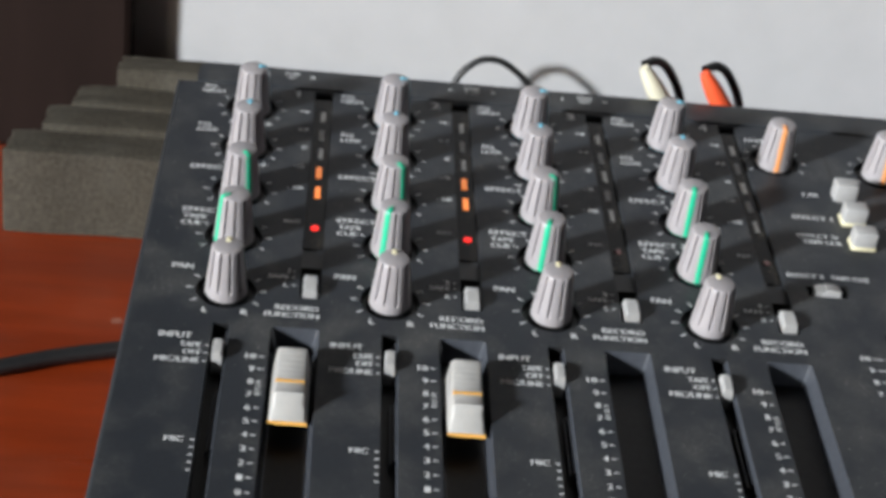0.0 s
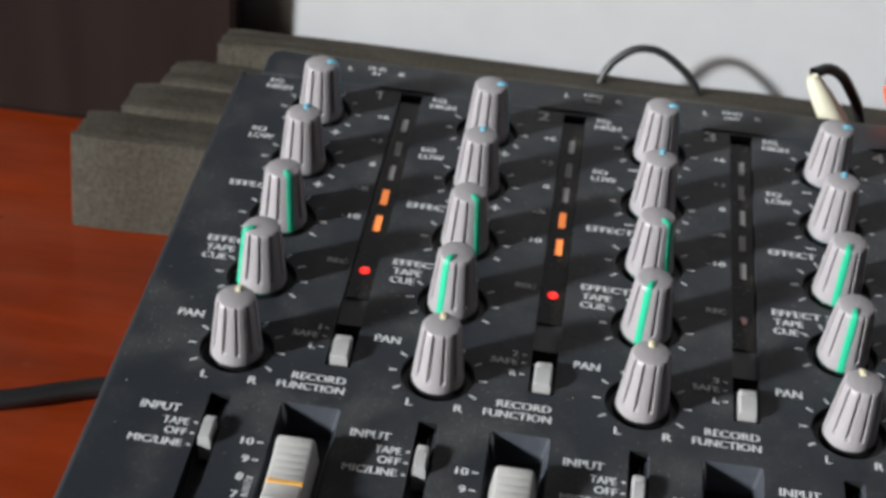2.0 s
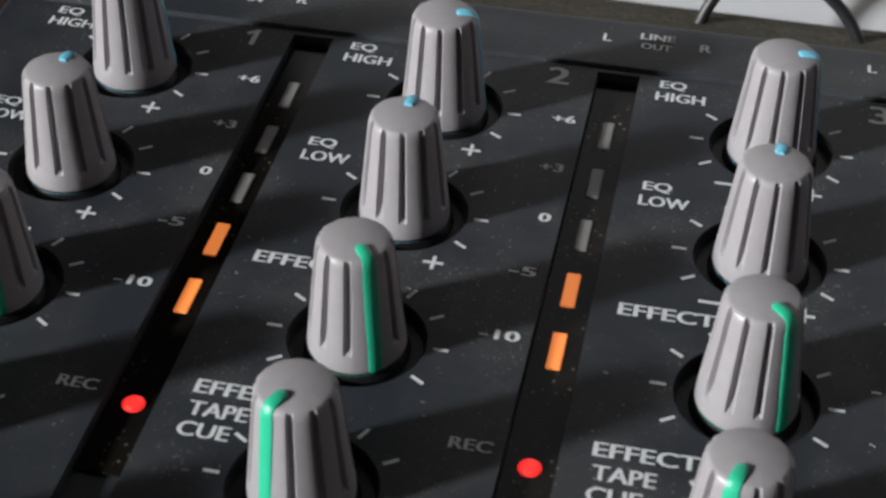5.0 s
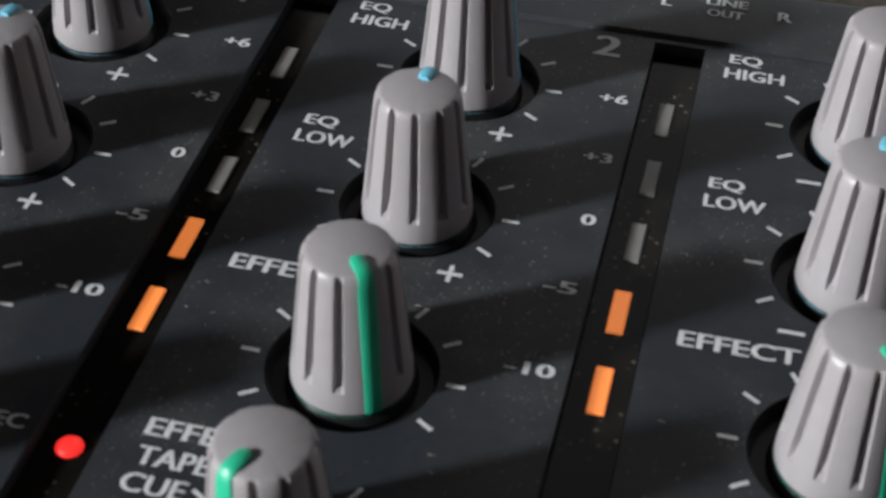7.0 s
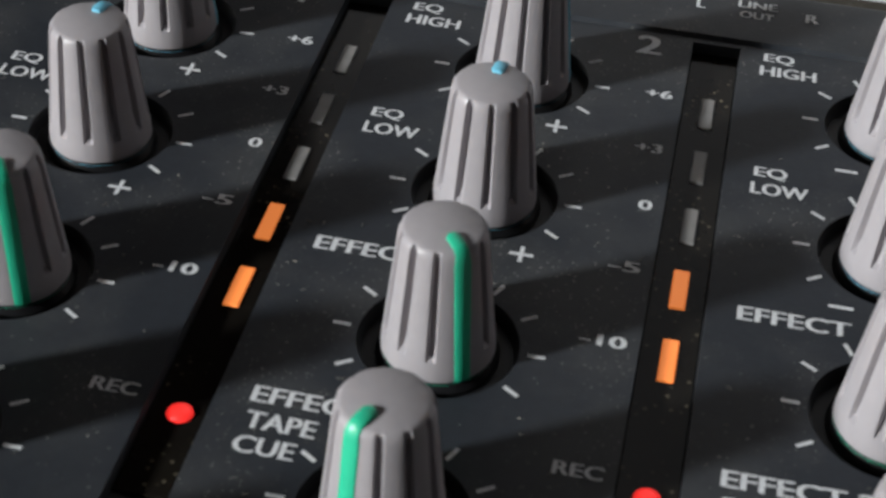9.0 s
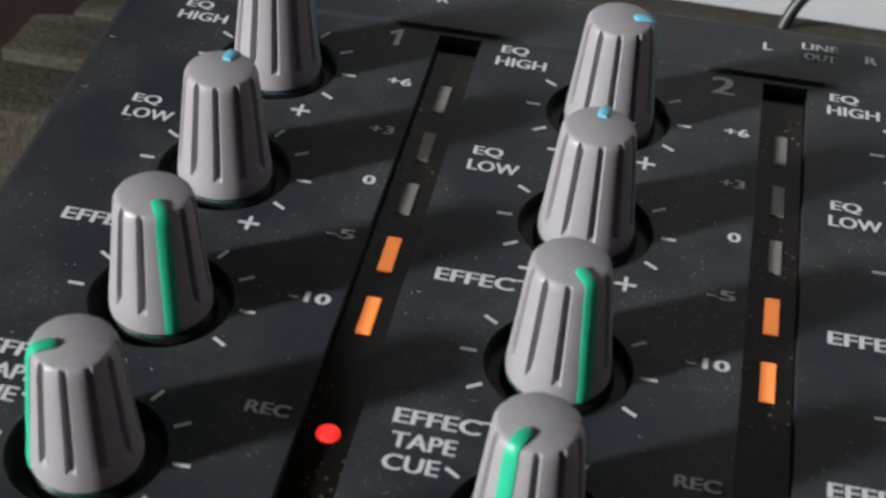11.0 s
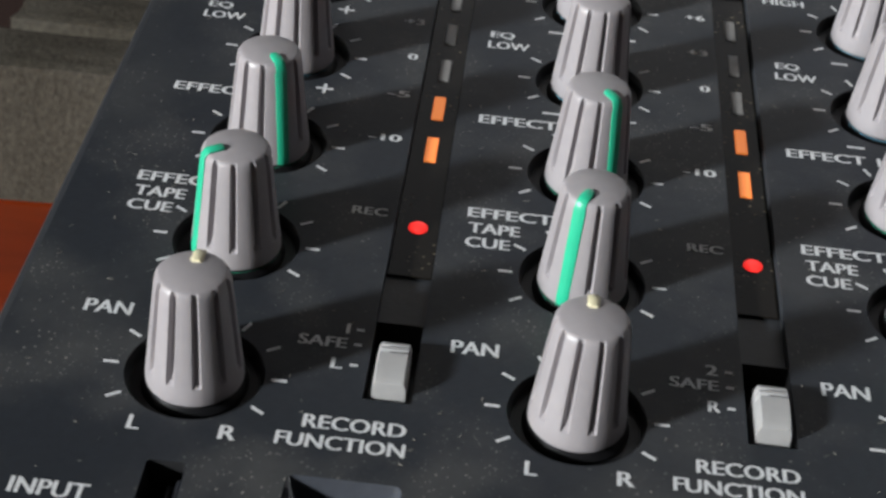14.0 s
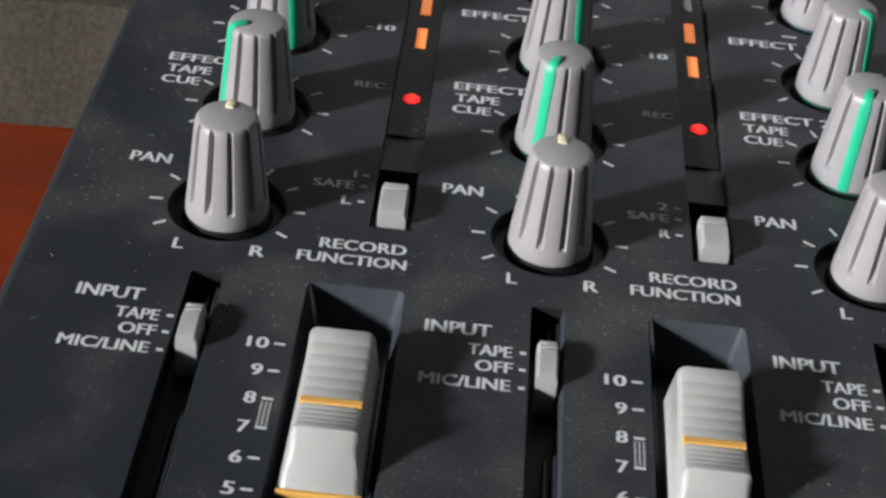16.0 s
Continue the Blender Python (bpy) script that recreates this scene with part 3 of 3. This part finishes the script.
# printing
for c in range(4):
    x = P * c
    n = str(c + 1)
    write("EQ", x - 23.6, 110.4, 3.6, 2.0, mixer)
    write("HIGH", x - 23.9, 107.7, 6.5, 2.0, mixer)
    write("EQ", x - 23.3, 87.8, 3.6, 2.0, mixer)
    write("LOW", x - 23.5, 85.0, 6.1, 2.0, mixer)
    write("EFFECT 1", x - 23.4, 64.7, 12.9, 2.05, mixer)
    write("EFFECT 2/", x - 23.2, 42.8, 14.4, 2.05, mixer)
    write("TAPE", x - 22.9, 39.6, 6.5, 2.05, mixer)
    write("CUE", x - 23.1, 36.6, 5.6, 2.05, mixer)
    write("PAN", x - 23.1, 16.5, 5.5, 2.2, mixer)
    write("L", x - 13.8, -1.5, 1.4, 2.1, mixer)
    write("R", x - 4.1, -1.5, 1.9, 2.1, mixer)
    write("RECORD", x + 4.3, 1.8, 11.1, 2.05, mixer)
    write("FUNCTION", x + 1.8, -1.2, 13.8, 2.05, mixer)
    write("INPUT", x - 23.2, -12.3, 8.1, 2.2, mixer)
    write("TAPE", x - 17.8, -15.7, 5.3, 1.95, mixer)
    write("OFF", x - 16.8, -18.5, 4.5, 1.95, mixer)
    write("MIC/LINE", x - 23.2, -21.6, 10.7, 1.95, mixer)
    write("MIC", x - 17.6, -49.9, 4.4, 1.85, mixer)
    strokes([(x - 11.25, y, 0.8, 0.5, 0) for y in (-14.6, -17.6, -20.8)] + [(x - 11.2, -49.0 - 2.5 * i, 1.0, 0.5, 0) for i in range(5)])
    for i, mark in enumerate(("10", "9", "8", "7", "6", "5", "4", "3", "2", "1", "0")):
        w = 2.6 if mark == "10" else 1.4
        write(mark, x + 1.0 - w, -18.55 - 4.75 * i, w, 1.9, mixer)
    strokes([(x + 2.25, -17.6 - 4.75 * i, 1.3, 0.4, 0) for i in range(11)])
    tagged(part("dotted_zone", bars([(x + 1.75 + 0.5 * (i % 3), -27.75 - 0.3 * (i // 3), 0.26, 0.16, 0) for i in range(42)]), M_PRINT, mixer), kind="stuff")
    write("REC", x + 4.4, 40.8, 4.5, 1.6, mixer)
    for words, y, w in (("+6", 99.9, 3.1), ("+3", 89.3, 3.0), ("0", 79.2, 1.5), ("-5", 68.9, 3.2), ("-10", 57.7, 4.5)):
        write(words, x + 8.8 - w, y, w, 1.6, mixer)
    if c:
        write(n, x + 3.5, 108.6, 3.1, 3.9, mixer)
    else:
        strokes([(x + 5.0, 110.6, 3.9, 0.72, 90), (x + 4.35, 111.8, 1.5, 0.6, 38)])
    for words, y, w in ((n, 17.7, 0.45 if c == 0 else 1.5), ("SAFE", 15.1, 5.6), ("LR"[c % 2], 11.6, 1.4)):
        write(words, x + 7.3 - w, y, w, 1.75, mixer)
    strokes([(x + 8.5, y, 0.9, 0.4, 0) for y in (18.5, 15.9, 12.4)])
for x0, a, b in ((-5.0, "SUB", "IN"), (51.6, "LINE", "OUT"), (87.2, "MON", "OUT")):
    write("L", x0, 120.0, 1.2, 1.8, mixer, z=0.42)
    write(a, x0 + 5.0, 121.5, 4.8, 1.5, mixer, z=0.42)
    write(b, x0 + (6.4 if b == "IN" else 5.3), 119.1, 2.0 if b == "IN" else 4.2, 1.5, mixer, z=0.42)
    write("R", x0 + 13.2, 120.0, 1.6, 1.8, mixer, z=0.42)


# lint and crumbs on the panel
def lint_mesh():
    rng = random.Random(7)
    bm = bmesh.new()
    n = 0
    while n < 460:
        c = rng.randrange(4)
        x, y = P * c + rng.uniform(-30, 18), rng.triangular(-55, 112, 58)
        if any(inside((x + a, y + b), [q[:2] for q in o]) for _, o in holes for a, b in ((0, 0), (1, 0), (-1, 0), (0, 1), (0, -1))):
            continue
        n += 1
        a, bend, length = rng.uniform(0, math.tau), rng.uniform(-1.2, 1.2), rng.choice((0.15, 0.2, 0.3, 0.5, 0.9))
        w, k = rng.uniform(0.02, 0.05), 5
        pts = []
        for i in range(k):
            pts.append((x, y))
            x += math.cos(a) * length / k
            y += math.sin(a) * length / k
            a += bend / k
        rows = [[bm.verts.new(((px + s1 * w * math.sin(a)) * MM, (py - s1 * w * math.cos(a)) * MM, (0.10 + 0.05 * (s1 == 0)) * MM)) for s1 in (-1, 0, 1)] for px, py in pts]
        for p0, p1 in zip(rows, rows[1:]):
            for i in (0, 1):
                bm.faces.new((p0[i], p0[i + 1], p1[i + 1], p1[i]))
    return bm


M_LINT = material("lint", (0.30, 0.28, 0.24), 0.9, vary=0.2, grain=900)
tagged(part("lint", lint_mesh(), M_LINT, mixer), kind="stuff")

# master section
write("LEVEL", 143.5, 104.5, 8.0, 1.9, mixer)
write("L/R", 156.0, 75.5, 5.0, 1.8, mixer)
write("EFFECT 1", 150.5, 63.0, 11.8, 1.8, mixer)
write("EFFECT 2/", 150.0, 53.6, 12.2, 1.8, mixer)
write("TAPE CUE", 151.0, 50.6, 11.6, 1.8, mixer)
write("EFFECT 2", 143.0, 33.4, 10.6, 1.8, mixer)
write("TAPE CUE", 155.4, 33.4, 11.0, 1.8, mixer)
strokes([(160.6, -1.0 - 4.75 * i, 3.0, 0.4, 0) for i in range(11)])
for i, mark in enumerate(("10", "9", "8", "7")):
    w = 2.6 if mark == "10" else 1.4
    write(mark, 158.4 - w, -1.9 - 4.75 * i, w, 1.9, mixer)
part("groove", box(167.0, 167.6, 80, 112.5, -0.3, 0.04), M_SLOT, mixer)
BUTTON = mesh_of(box(-3.4, 3.4, -2.6, 2.6, 0, 6.0, 0.7, 2), "push_button", M_SWITCH, 40)
COLLAR = mesh_of(box(-3.7, 3.7, -2.9, 2.9, 0, 1.6, 0.5, 1), "collar", M_CREAM, 40)
for y in (75.7, 63.2, 51.0):
    b = part("push_button", BUTTON, parent=mixer, m=at(168.0, y), label="grey push button")
    if y < 72:
        part("collar", COLLAR, parent=b, label="cream collar")


# ---- cables and plugs ----
def tube(name, points, radius, mat, label, category, parent=None):
    cu = bpy.data.curves.new(name, "CURVE")
    cu.dimensions, cu.bevel_depth, cu.bevel_resolution, cu.resolution_u = "3D", radius * MM, 5, 10
    sp = cu.splines.new("BEZIER")
    sp.bezier_points.add(len(points) - 1)
    for b, q in zip(sp.bezier_points, points):
        b.co = (q[0] * MM, q[1] * MM, q[2] * MM + DESK)
        b.handle_left_type = b.handle_right_type = "AUTO"
    ob = new(name, cu)
    bpy.context.view_layer.update()
    me = bpy.data.meshes.new_from_object(ob.evaluated_get(bpy.context.evaluated_depsgraph_get()))
    bpy.data.objects.remove(ob)
    me.materials.clear()
    me.materials.append(mat)
    me.polygons.foreach_set("use_smooth", [True] * len(me.polygons))
    return tagged(part(name, me, parent=parent), label, category)


tube("power_cable", [(-300, 40, 3), (-180, 52, 3), (-90, 66, 3), (-60, 81, 3), (-10, 100, 3)], 2.6, M_RUBBER, "black rubber cable lying across the red desk", "cable")
tube("patch_cable", [(60, 238, 30), (62, 239, 44), (67, 240, 53), (76, 240, 57.5), (87, 240, 53), (95, 239, 44), (99, 238, 30)], 1.3, M_RUBBER, "thin black cable looping up from the foam", "cable")
for x, mat, words in ((116, M_PLUG_CREAM, "cream jack plug"), (136, M_PLUG_RED, "red jack plug")):
    plug = tagged(new("jack_plug"), words + " with black cable in the mixer's back", "jack plug", "jack plugs")
    plug.matrix_basis = pose((x + 11) * MM, 134 * MM, DESK + 76 * MM, 0, -34, 0)
    part("shell", rings([circle(r, z, 24) for r, z in ((2.6, 0), (3.4, 1), (3.5, 8), (3.0, 15), (2.2, 20), (1.6, 22))]), mat, plug, smooth=40)
    part("collar", rings([circle(r, z, 24) for r, z in ((3.0, -4), (3.0, -0.1))]), M_METAL, plug, smooth=40)
    tube("cable", [(x - 1, 136, 94.5), (x + 4, 139, 95), (x + 11, 143, 88), (x + 17, 149, 74), (x + 23, 160, 45)], 1.5, M_RUBBER, words.split()[0] + " plug's black cable", "cable")
